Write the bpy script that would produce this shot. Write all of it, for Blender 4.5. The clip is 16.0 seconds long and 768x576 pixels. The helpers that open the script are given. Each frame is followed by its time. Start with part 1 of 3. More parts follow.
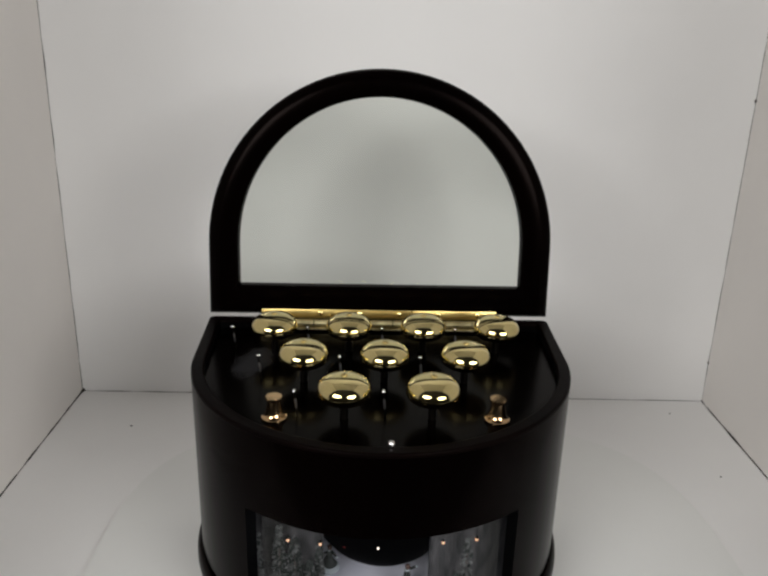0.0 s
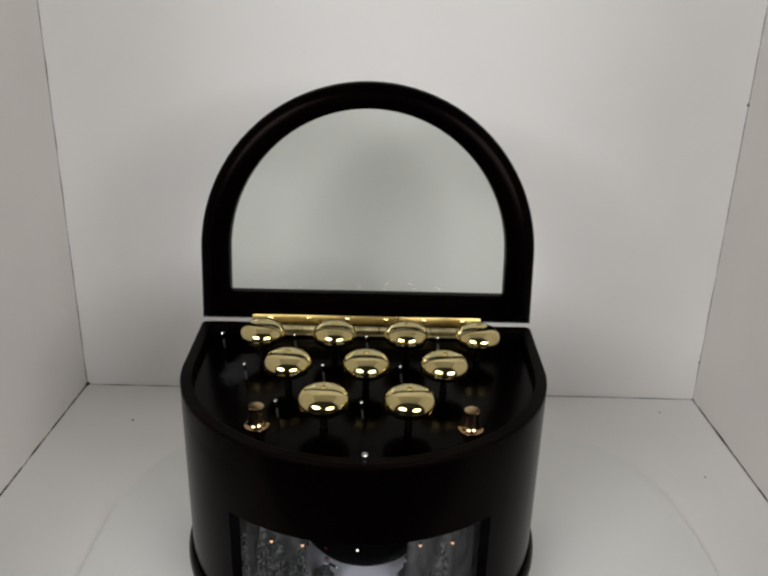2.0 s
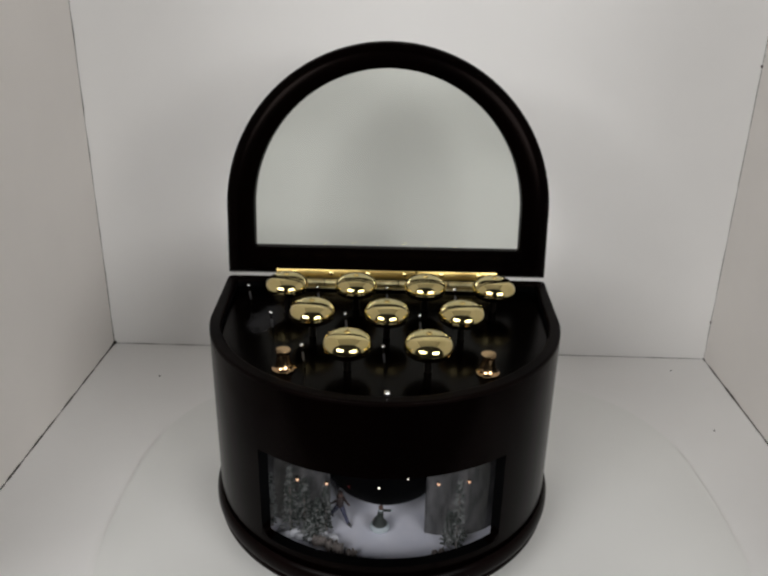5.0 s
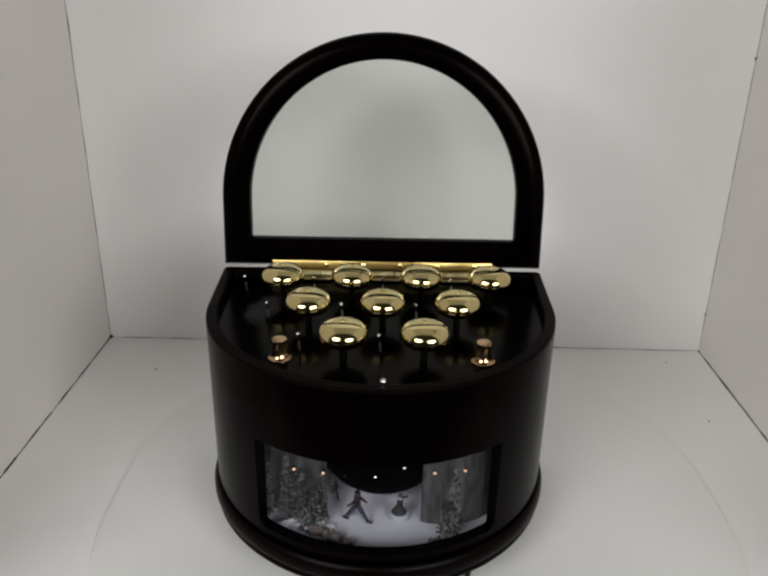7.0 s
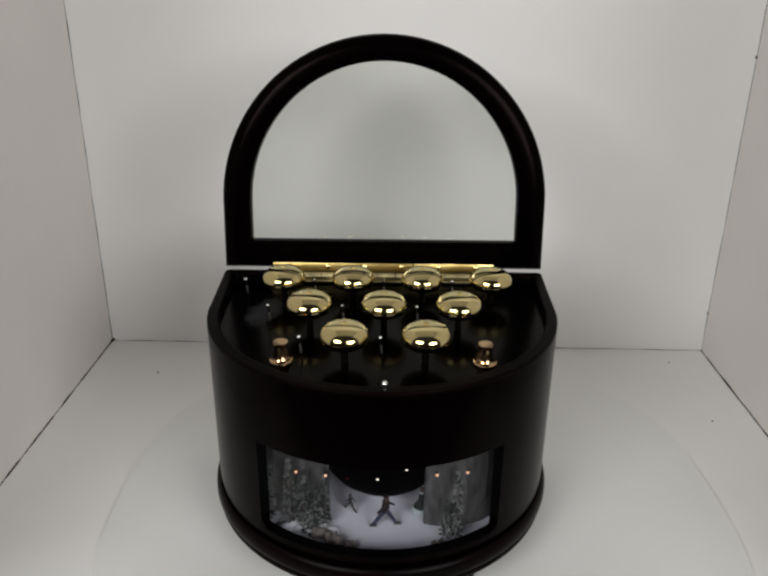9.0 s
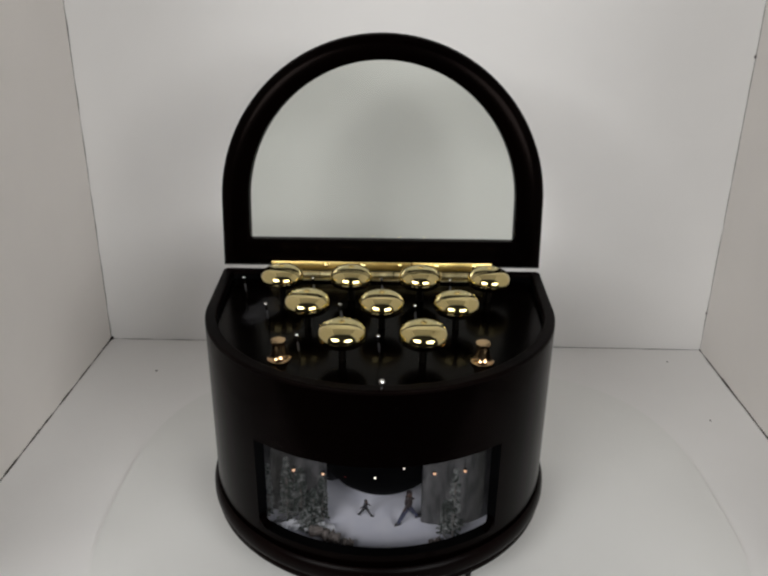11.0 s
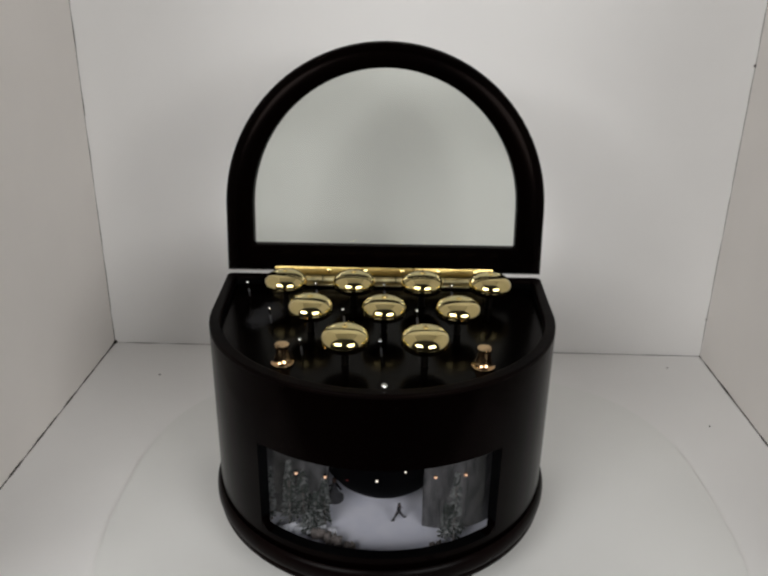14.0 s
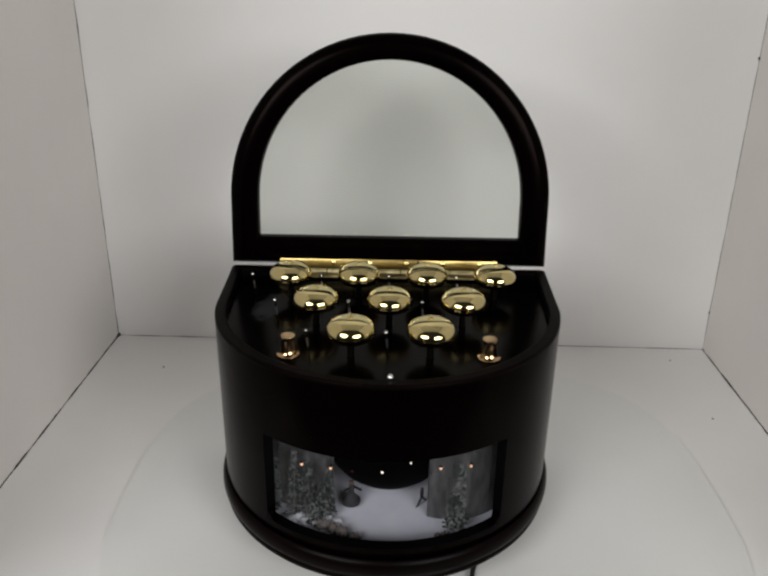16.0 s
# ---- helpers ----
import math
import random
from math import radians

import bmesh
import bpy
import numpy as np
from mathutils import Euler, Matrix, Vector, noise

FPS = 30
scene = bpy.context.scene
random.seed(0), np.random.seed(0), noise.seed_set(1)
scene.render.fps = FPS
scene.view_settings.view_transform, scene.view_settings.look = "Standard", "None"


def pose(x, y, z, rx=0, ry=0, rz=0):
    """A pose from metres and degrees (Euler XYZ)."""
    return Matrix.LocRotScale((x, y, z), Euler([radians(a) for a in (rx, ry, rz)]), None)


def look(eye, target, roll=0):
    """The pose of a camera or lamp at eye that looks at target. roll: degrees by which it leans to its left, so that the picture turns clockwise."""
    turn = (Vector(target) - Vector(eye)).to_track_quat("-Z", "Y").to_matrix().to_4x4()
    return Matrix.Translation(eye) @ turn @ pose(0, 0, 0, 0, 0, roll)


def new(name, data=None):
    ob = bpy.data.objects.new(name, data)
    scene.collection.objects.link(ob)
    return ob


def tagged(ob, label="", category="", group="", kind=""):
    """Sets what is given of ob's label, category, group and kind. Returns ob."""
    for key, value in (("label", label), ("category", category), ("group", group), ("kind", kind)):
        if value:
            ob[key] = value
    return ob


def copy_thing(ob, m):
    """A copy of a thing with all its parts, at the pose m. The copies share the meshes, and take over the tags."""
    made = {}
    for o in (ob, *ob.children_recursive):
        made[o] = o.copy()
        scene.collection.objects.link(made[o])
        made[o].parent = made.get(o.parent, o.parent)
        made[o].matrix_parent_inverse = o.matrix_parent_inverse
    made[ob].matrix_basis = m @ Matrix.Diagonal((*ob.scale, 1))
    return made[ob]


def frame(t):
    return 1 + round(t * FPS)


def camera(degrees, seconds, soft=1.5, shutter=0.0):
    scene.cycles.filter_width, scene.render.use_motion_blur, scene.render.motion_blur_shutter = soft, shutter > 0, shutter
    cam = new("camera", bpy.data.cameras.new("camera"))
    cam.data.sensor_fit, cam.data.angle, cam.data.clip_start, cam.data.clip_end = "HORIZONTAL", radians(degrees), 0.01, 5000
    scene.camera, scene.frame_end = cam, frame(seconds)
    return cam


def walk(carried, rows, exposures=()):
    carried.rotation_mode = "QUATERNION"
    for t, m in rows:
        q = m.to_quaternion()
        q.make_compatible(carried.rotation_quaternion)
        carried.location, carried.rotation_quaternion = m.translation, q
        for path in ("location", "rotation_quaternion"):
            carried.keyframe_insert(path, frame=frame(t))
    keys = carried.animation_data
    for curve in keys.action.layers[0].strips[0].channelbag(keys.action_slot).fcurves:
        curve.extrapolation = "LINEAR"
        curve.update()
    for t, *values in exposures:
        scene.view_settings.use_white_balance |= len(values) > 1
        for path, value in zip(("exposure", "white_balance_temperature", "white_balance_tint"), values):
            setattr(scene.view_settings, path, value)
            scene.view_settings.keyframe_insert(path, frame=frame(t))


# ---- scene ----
cam = camera(53.31, 16.0, soft=2.5)
PATH = [
    (0, -0.0213, -0.5542, 0.4329, -19.37, -1.44, -1.43),
    (0.5, -0.0203, -0.5527, 0.4424, -20.18, -1.75, -1.14),
    (1, -0.0163, -0.5534, 0.4507, -20.42, -1.85, -0.96),
    (1.5, -0.0077, -0.5580, 0.4557, -20.53, -1.82, -0.42),
    (2, 0.0037, -0.5625, 0.4625, -21.02, -1.32, -0.12),
    (2.5, 0.0079, -0.5672, 0.4649, -21.33, -1.21, 0.18),
    (3, 0.0075, -0.5681, 0.4655, -21.42, -1.03, 0.24),
    (3.5, 0.0066, -0.5753, 0.4635, -21.73, -0.82, 0.30),
    (4, 0.0039, -0.5825, 0.4608, -22.29, -1.09, 0.69),
    (4.5, -0.0014, -0.5883, 0.4564, -22.63, -0.95, 0.82),
    (7, -0.0007, -0.5965, 0.4473, -22.86, -0.91, 0.50),
    (7.5, -0.0006, -0.5960, 0.4469, -22.81, -0.63, 0.49),
    (8, -0.0001, -0.5938, 0.4488, -22.73, -0.57, 0.45),
    (8.5, 0.0006, -0.5953, 0.4475, -22.86, -0.54, 0.48),
    (9, 0.0000, -0.5953, 0.4477, -22.80, -0.50, 0.49),
    (11.5, 0.0021, -0.5966, 0.4475, -22.86, -0.69, 0.62),
    (12, 0.0006, -0.5990, 0.4477, -22.82, -0.88, 0.77),
    (12.5, -0.0003, -0.6031, 0.4476, -22.72, -0.96, 0.80),
    (13, -0.0021, -0.6032, 0.4503, -22.60, -0.83, 0.89),
    (13.5, -0.0003, -0.6022, 0.4493, -22.60, -0.82, 0.97),
    (14, 0.0009, -0.6021, 0.4501, -22.46, -0.79, 0.73),
    (14.5, 0.0003, -0.6032, 0.4503, -22.48, -0.76, 0.55),
    (15, -0.0009, -0.6044, 0.4504, -22.57, -0.80, 0.63),
    (15.5, -0.0021, -0.6041, 0.4479, -22.80, -0.65, 0.72),
    (16, -0.0031, -0.6040, 0.4480, -22.84, -0.81, 0.75),
]
walk(cam, [(t, pose(x, y, z, 90 + pitch, roll, yaw)) for t, x, y, z, pitch, roll, yaw in PATH])

# ---- world, light, exposure ----
world = bpy.data.worlds.new("world")
scene.world = world
world.use_nodes = True
world.node_tree.nodes["Background"].inputs[0].default_value = (0.9, 0.95, 1.0, 1)
world.node_tree.nodes["Background"].inputs[1].default_value = 0.02
scene.view_settings.exposure = -0.97


def softbox_lamp(name, eye, target, w, h, power, colour):
    data = bpy.data.lights.new(name, "AREA")
    data.shape, data.size, data.size_y, data.energy, data.color = "ELLIPSE", w, h, power, colour
    ob = new(name, data)
    ob.matrix_world = look(eye, target)
    return ob


softbox_lamp("softbox_lamp", (-1.16, -1.98, 1.32), (0, 0, 0.2), 1.40, 0.95, 63, (1.0, 0.99, 0.98))
softbox_lamp("softbox_lamp", (1.16, -2.01, 1.02), (0, 0, 0.2), 1.40, 0.95, 54.5, (1.0, 0.99, 0.98))


# ---- materials ----
def material(name, colour, rough=0.5, metal=0.0, var=0.0, scale=40.0, bump=0.0, bump_scale=200.0, coat=0.0, spec=0.5, tint=(1, 1, 1), glow=None, power=0.0,
             second=None, rough_var=0.0, stretch=(1, 1, 1)):
    m = bpy.data.materials.new(name)
    m.use_nodes = True
    n, l = m.node_tree.nodes, m.node_tree.links
    p = n["Principled BSDF"]
    p.inputs["Base Color"].default_value = (*colour, 1)
    p.inputs["Roughness"].default_value = rough
    p.inputs["Metallic"].default_value = metal
    p.inputs["Specular IOR Level"].default_value = spec
    p.inputs["Specular Tint"].default_value = (*tint, 1)
    p.inputs["Coat Weight"].default_value = coat
    p.inputs["Coat Roughness"].default_value = 0.06
    if glow:
        p.inputs["Emission Color"].default_value = (*glow, 1)
        p.inputs["Emission Strength"].default_value = power
    if var or bump or rough_var:
        tc = n.new("ShaderNodeTexCoord")
        mp = n.new("ShaderNodeMapping")
        mp.inputs["Scale"].default_value = stretch
        l.new(tc.outputs["Object"], mp.inputs["Vector"])
        big = n.new("ShaderNodeTexNoise")
        big.inputs["Scale"].default_value = scale
        big.inputs["Detail"].default_value = 6
        l.new(mp.outputs[0], big.inputs["Vector"])
        fine = n.new("ShaderNodeTexNoise")
        fine.inputs["Scale"].default_value = bump_scale
        fine.inputs["Detail"].default_value = 4
        l.new(mp.outputs[0], fine.inputs["Vector"])
        if var:
            mix = n.new("ShaderNodeMix")
            mix.data_type = "RGBA"
            other = second or tuple(c * (1 - var) for c in colour)
            mix.inputs["A"].default_value = (*colour, 1)
            mix.inputs["B"].default_value = (*other, 1)
            ramp = n.new("ShaderNodeMapRange")
            ramp.inputs["From Min"].default_value, ramp.inputs["From Max"].default_value = 0.35, 0.7
            l.new(big.outputs["Fac"], ramp.inputs["Value"])
            l.new(ramp.outputs[0], mix.inputs["Factor"])
            l.new(mix.outputs["Result"], p.inputs["Base Color"])
        if rough_var:
            rr = n.new("ShaderNodeMapRange")
            rr.inputs["To Min"].default_value, rr.inputs["To Max"].default_value = rough - rough_var, rough + rough_var
            l.new(fine.outputs["Fac"], rr.inputs["Value"])
            l.new(rr.outputs[0], p.inputs["Roughness"])
        if bump:
            b = n.new("ShaderNodeBump")
            b.inputs["Strength"].default_value, b.inputs["Distance"].default_value = bump, 0.001
            l.new(fine.outputs["Fac"], b.inputs["Height"])
            l.new(b.outputs[0], p.inputs["Normal"])
    return m


def glass_material(name, tint, gloss, rough=0.0):
    m = bpy.data.materials.new(name)
    m.use_nodes = True
    n, l = m.node_tree.nodes, m.node_tree.links
    n.remove(n["Principled BSDF"])
    clear, shine, mix, fres = (n.new("ShaderNodeBsdfTransparent"), n.new("ShaderNodeBsdfGlossy"), n.new("ShaderNodeMixShader"),
                               n.new("ShaderNodeFresnel"))
    clear.inputs[0].default_value = (*tint, 1)
    shine.inputs["Roughness"].default_value = rough
    fres.inputs["IOR"].default_value = gloss
    l.new(fres.outputs[0], mix.inputs[0])
    l.new(clear.outputs[0], mix.inputs[1])
    l.new(shine.outputs[0], mix.inputs[2])
    l.new(mix.outputs[0], n["Material Output"].inputs[0])
    return m


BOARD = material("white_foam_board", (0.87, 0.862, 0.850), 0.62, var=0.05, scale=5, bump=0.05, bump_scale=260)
# side boards are warmer; their weaker light is put into the darker colour
BOARD_SIDE = material("warm_side_board_shade_in_colour", (0.75, 0.718, 0.685), 0.62, var=0.06, scale=6, bump=0.05, bump_scale=260)
BOARD_EDGE = material("dark_joint_gap", (0.05, 0.045, 0.04), 0.9, var=0.5, scale=60)
SHEET = material("white_paper_sheet", (0.82, 0.822, 0.80), 0.5, var=0.03, scale=7)
WOOD = material("dark_mahogany_lacquer", (0.0010, 0.0004, 0.0003), 0.20, var=0.5, scale=14, second=(0.0007, 0.0003, 0.0003), bump=0.02,
                bump_scale=120, rough_var=0.04, stretch=(1, 1, 0.15), spec=0.030, tint=(1.0, 0.72, 0.66))
WOOD_MATT = material("dark_stained_wood_edge", (0.0022, 0.0010, 0.0008), 0.42, var=0.5, scale=22, second=(0.0012, 0.0007, 0.0007), rough_var=0.08, spec=0.032, tint=(1.0, 0.84, 0.80))
LID_WOOD = material("black_brown_lid_lacquer", (0.0010, 0.0004, 0.0003), 0.22, var=0.5, scale=14, second=(0.0006, 0.0003, 0.0003), bump=0.02,
                    bump_scale=120, rough_var=0.04, spec=0.026, tint=(1.0, 0.78, 0.72))
PLINTH = material("dark_red_stained_plinth", (0.0028, 0.0008, 0.0006), 0.34, var=0.5, scale=18, second=(0.0015, 0.0006, 0.0006), rough_var=0.06, spec=0.05)
DECK = material("dark_lacquered_deck", (0.0008, 0.0004, 0.0003), 0.19, var=0.4, scale=25, rough_var=0.04, spec=0.042, tint=(1.0, 0.70, 0.56))


def grey_patch(m, centre, size, colour, rough):
    """A patch on a lacquered top: duller and greyer inside a soft uneven outline."""
    n, l = m.node_tree.nodes, m.node_tree.links
    p = n["Principled BSDF"]
    tc, mp, dist = n.new("ShaderNodeTexCoord"), n.new("ShaderNodeMapping"), n.new("ShaderNodeVectorMath")
    mp.vector_type = "TEXTURE"
    mp.inputs["Location"].default_value = centre
    mp.inputs["Rotation"].default_value = (0, 0, -0.25)
    mp.inputs["Scale"].default_value = size
    dist.operation = "LENGTH"
    grain = n.new("ShaderNodeTexNoise")
    grain.inputs["Scale"].default_value, grain.inputs["Detail"].default_value = 75, 4
    add, cut = n.new("ShaderNodeMath"), n.new("ShaderNodeMapRange")
    l.new(tc.outputs["Object"], mp.inputs["Vector"])
    l.new(tc.outputs["Object"], grain.inputs["Vector"])
    l.new(mp.outputs[0], dist.inputs[0])
    l.new(dist.outputs["Value"], add.inputs[0])
    l.new(grain.outputs["Fac"], add.inputs[1])
    cut.inputs["From Min"].default_value, cut.inputs["From Max"].default_value = 1.5, 0.9
    l.new(add.outputs[0], cut.inputs["Value"])
    for socket, kind, value in (("Base Color", "RGBA", (*colour, 1)), ("Roughness", "FLOAT", rough)):
        mix = n.new("ShaderNodeMix")
        mix.data_type = kind
        old = p.inputs[socket].links[0].from_socket
        sockets = [k for k in mix.inputs if k.enabled and k.name in "AB"]
        l.new(cut.outputs[0], [k for k in mix.inputs if k.enabled and k.name == "Factor"][0])
        l.new(old, sockets[0])
        sockets[1].default_value = value
        l.new([k for k in mix.outputs if k.enabled][0], p.inputs[socket])


grey_patch(DECK, (-0.100, -0.022, 0.185), (0.015, 0.034, 0.05), (0.024, 0.024, 0.026), 0.40)
BLACK = material("black_plastic", (0.0012, 0.0012, 0.0014), 0.35, var=0.3, scale=40, spec=0.06)
BRASS = material("polished_brass", (0.82, 0.69, 0.34), 0.10, 1.0, var=0.18, scale=90, second=(0.70, 0.58, 0.27), rough_var=0.02)
BRASS_SATIN = material("satin_brass", (0.72, 0.55, 0.20), 0.30, 1.0, var=0.25, scale=120, second=(0.62, 0.45, 0.16), rough_var=0.08)
COPPER_GOLD = material("rose_gold_plated_knob", (0.68, 0.45, 0.24), 0.14, 1.0, var=0.06, scale=150, rough_var=0.03)
BRASS_DARK = material("tarnished_dark_brass", (0.34, 0.24, 0.09), 0.30, 1.0, var=0.3, scale=150, rough_var=0.06)
# hinge brass: bright reflections are put into this paler colour
BRASS_LIT = material("brass_reflection_in_colour", (0.95, 0.84, 0.50), 0.50, 1.0, var=0.3, scale=140, second=(0.55, 0.46, 0.24), rough_var=0.08)
STEEL = material("nickel_plated_steel", (0.82, 0.81, 0.80), 0.15, 1.0, var=0.1, scale=200)
SLEEVE = material("dull_grey_metal", (0.35, 0.35, 0.36), 0.38, 1.0, var=0.3, scale=250)
BLACKENED = material("blackened_steel", (0.02, 0.017, 0.014), 0.35, 1.0, var=0.3, scale=200)
RUBBER = material("black_rubber", (0.012, 0.012, 0.012), 0.7, var=0.3, scale=80)
ICE = material("white_ice_floor", (0.84, 0.85, 0.93), 0.35, var=0.12, scale=60, second=(0.74, 0.76, 0.86), bump=0.05, bump_scale=500)
SNOW = material("flocked_snow", (0.78, 0.80, 0.84), 0.8, var=0.15, scale=300, bump=0.4, bump_scale=900)
NIGHT = material("black_painted_stage", (0.0005, 0.0005, 0.0008), 0.6, var=0.4, scale=30, spec=0.015)
SCREEN = material("frosted_grey_panel", (0.105, 0.104, 0.106), 0.5, var=0.8, scale=190, second=(0.014, 0.015, 0.017), bump=0.6, bump_scale=500, stretch=(1, 1, 0.35))
PINE = material("dark_green_pine", (0.024, 0.034, 0.029), 0.8, var=0.5, scale=400)
FROST = material("frosted_pine_tip", (0.20, 0.21, 0.205), 0.8, var=0.4, scale=500)
ROCK = material("brown_moulded_rock", (0.17, 0.145, 0.13), 0.85, var=0.6, scale=260, second=(0.075, 0.066, 0.062), bump=0.4, bump_scale=600)
BULB = material("warm_glowing_bulb", (1, 0.8, 0.6), 0.4, glow=(1.0, 0.46, 0.20), power=1.7)
BULB_WHITE = material("white_glowing_bulb", (1, 0.95, 0.9), 0.4, glow=(1.0, 0.86, 0.68), power=4.0)
BULB_RED = material("dim_red_bulb", (0.3, 0.05, 0.04), 0.4, glow=(1.0, 0.12, 0.10), power=0.25)
NAVY = material("navy_cloth_paint", (0.008, 0.008, 0.014), 0.7, var=0.4, scale=300)
BLUE = material("blue_trouser_paint", (0.035, 0.040, 0.085), 0.7, var=0.4, scale=300)
RED = material("dark_red_coat_paint", (0.014, 0.003, 0.003), 0.7, var=0.4, scale=300)
GREEN = material("green_coat_paint", (0.014, 0.022, 0.018), 0.7, var=0.4, scale=300)
SKIN = material("cream_paint", (0.10, 0.055, 0.042), 0.7)
WHITE = material("white_trim_paint", (0.42, 0.48, 0.50), 0.7)
SKATE = material("dark_skate_paint", (0.014, 0.014, 0.016), 0.5)
SPECK = material("dark_dirt_speck", (0.06, 0.05, 0.045), 0.9)
TABLE = material("dark_table_top", (0.008, 0.007, 0.0065), 0.7, var=0.4, scale=9)
ROOM = material("dim_room_plaster", (0.014, 0.0135, 0.013), 0.8, var=0.2, scale=2)
PANE = glass_material("lid_glass", (0.81, 0.84, 0.80), 1.45)
WINDOW = glass_material("window_glass", (0.75, 0.75, 0.78), 1.28)


# ---- mesh helpers ----
def finish(name, bm, mats, smooth=True, angle=40):
    bmesh.ops.recalc_face_normals(bm, faces=bm.faces)
    me = bpy.data.meshes.new(name)
    bm.to_mesh(me)
    bm.free()
    for m in (mats if isinstance(mats, (list, tuple)) else [mats]):
        me.materials.append(m)
    if smooth:
        me.shade_smooth()
        me.set_sharp_from_angle(angle=radians(angle))
    return me


def thing(name, bm, mats, label, category, group="", kind="", m=None, smooth=True):
    ob = new(name, finish(name, bm, mats, smooth))
    if m is not None:
        ob.matrix_world = m
    return tagged(ob, label, category, group, kind)


def holder(name, label, category, group="", m=None):
    ob = new(name)
    ob.empty_display_size = 0.01
    if m is not None:
        ob.matrix_world = m
    return tagged(ob, label, category, group)


def part(name, bm, mats, parent, label="", smooth=True, m=None):
    ob = new(name, finish(name, bm, mats, smooth))
    ob.parent = parent
    if m is not None:
        ob.matrix_basis = m
    return tagged(ob, label)


def box(bm, lo, hi, mat=0, bevel=0.0):
    made = bmesh.ops.create_cube(bm, size=1.0)["verts"]
    size = [b - a for a, b in zip(lo, hi)]
    for v in made:
        v.co = Vector([(c + 0.5) * s + a for c, s, a in zip(v.co, size, lo)])
    faces = {f for v in made for f in v.link_faces}
    if bevel:
        edges = list({e for v in made for e in v.link_edges})
        faces |= set(bmesh.ops.bevel(bm, geom=edges, offset=bevel, segments=2, affect="EDGES", profile=0.5)["faces"])
    for f in faces:
        if f.is_valid:
            f.material_index = mat


def spin(bm, profile, n=32, at=(0, 0, 0), mat=0, m=None):
    """A turned body from (radius, height) pairs."""
    rings = []
    for r, z in profile:
        if r < 1e-6:
            rings.append([bm.verts.new((0, 0, z))])
        else:
            rings.append([bm.verts.new((r * math.cos(2 * math.pi * i / n), r * math.sin(2 * math.pi * i / n), z)) for i in range(n)])
    for a, b in zip(rings, rings[1:]):
        for i in range(n):
            j = (i + 1) % n
            loop = [a[i % len(a)], a[j % len(a)], b[j % len(b)], b[i % len(b)]]
            loop = list(dict.fromkeys(loop))
            if len(loop) > 2:
                bm.faces.new(loop).material_index = mat
    for ring in (rings[0], rings[-1]):
        if len(ring) > 2:
            bm.faces.new(ring).material_index = mat
    mm = Matrix.Translation(at) @ (m or Matrix.Identity(4))
    for ring in rings:
        for v in ring:
            v.co = mm @ v.co


def blob(bm, at, size, mat=0, sub=2, rough=0.0, turn=0.0):
    made = bmesh.ops.create_icosphere(bm, subdivisions=sub, radius=1.0)["verts"]
    rot = Matrix.Rotation(turn, 3, "Z")
    for v in made:
        k = 1 + rough * noise.noise(v.co * 1.7 + Vector(at) * 300)
        v.co = rot @ Vector((v.co.x * size[0] * k, v.co.y * size[1] * k, v.co.z * size[2] * k)) + Vector(at)
    for f in {f for v in made for f in v.link_faces}:
        f.material_index = mat


def rod(bm, a, b, r1, r2, mat=0, n=8):
    a, b = Vector(a), Vector(b)
    d = b - a
    q = d.to_track_quat("Z", "Y").to_matrix().to_4x4()
    spin(bm, [(r1, 0), (r2, d.length)], n, a, mat, q)


# ---- the white photo box ----
TENT = pose(-0.3542, 0.2863, 0, 0, 0, -0.75)        # its back corner; x along the back wall, y out to the back
TW, FRONT, HIGH = 0.755, -0.562, 0.95


def board(name, origin, u, v, thick, nu, nv, label, rough_edges=0.0, mat=BOARD):
    """A foam board: origin, two edge vectors, thickness away from the room; its edges are slightly uneven."""
    bm = bmesh.new()
    o, u, v = Vector(origin), Vector(u), Vector(v)
    w = u.cross(v).normalized() * thick
    grid = []
    for j in range(nv + 1):
        row = []
        for i in range(nu + 1):
            p = o + u * (i / nu) + v * (j / nv)
            if rough_edges and (i in (0, nu) or j in (0, nv)):
                p += (u.normalized() * (noise.noise(p * 45)) * (i in (0, nu)) + v.normalized() * noise.noise(p * 45 + Vector((9, 0, 0))) * (j in (0, nv))) * rough_edges
            row.append(bm.verts.new(p))
        grid.append(row)
    for j in range(nv):
        for i in range(nu):
            bm.faces.new((grid[j][i], grid[j][i + 1], grid[j + 1][i + 1], grid[j + 1][i]))
    made = bmesh.ops.extrude_face_region(bm, geom=list(bm.faces))
    for g in made["geom"]:
        if isinstance(g, bmesh.types.BMVert):
            g.co += w
    return thing(name, bm, mat, label, "board", kind="structure", m=TENT, smooth=False)


board("tent_ceiling", (-0.004, FRONT + 0.05, HIGH - 0.005), (TW + 0.008, 0, 0), (0, -FRONT - 0.05, 0), 0.005, 20, 20, "white foam board top of the photo box")
GAP = 0.0011
board("floor", (GAP, FRONT, 0), (0, -FRONT - GAP, 0), (TW - 2 * GAP, 0, 0), 0.005, 60, 60, "white foam board floor of the photo box", 0.0006)
board("wall_back", (-0.004, 0.0, -0.005), (TW + 0.008, 0, 0), (0, 0, HIGH), -0.005, 40, 40, "white foam board back wall of the photo box")
board("wall_left", (0, FRONT, -0.005), (0, -FRONT - 0.0005, 0), (0, 0.0, HIGH), -0.005, 60, 40, "white foam board side wall with a dark joint", 0.0004, mat=BOARD_SIDE)
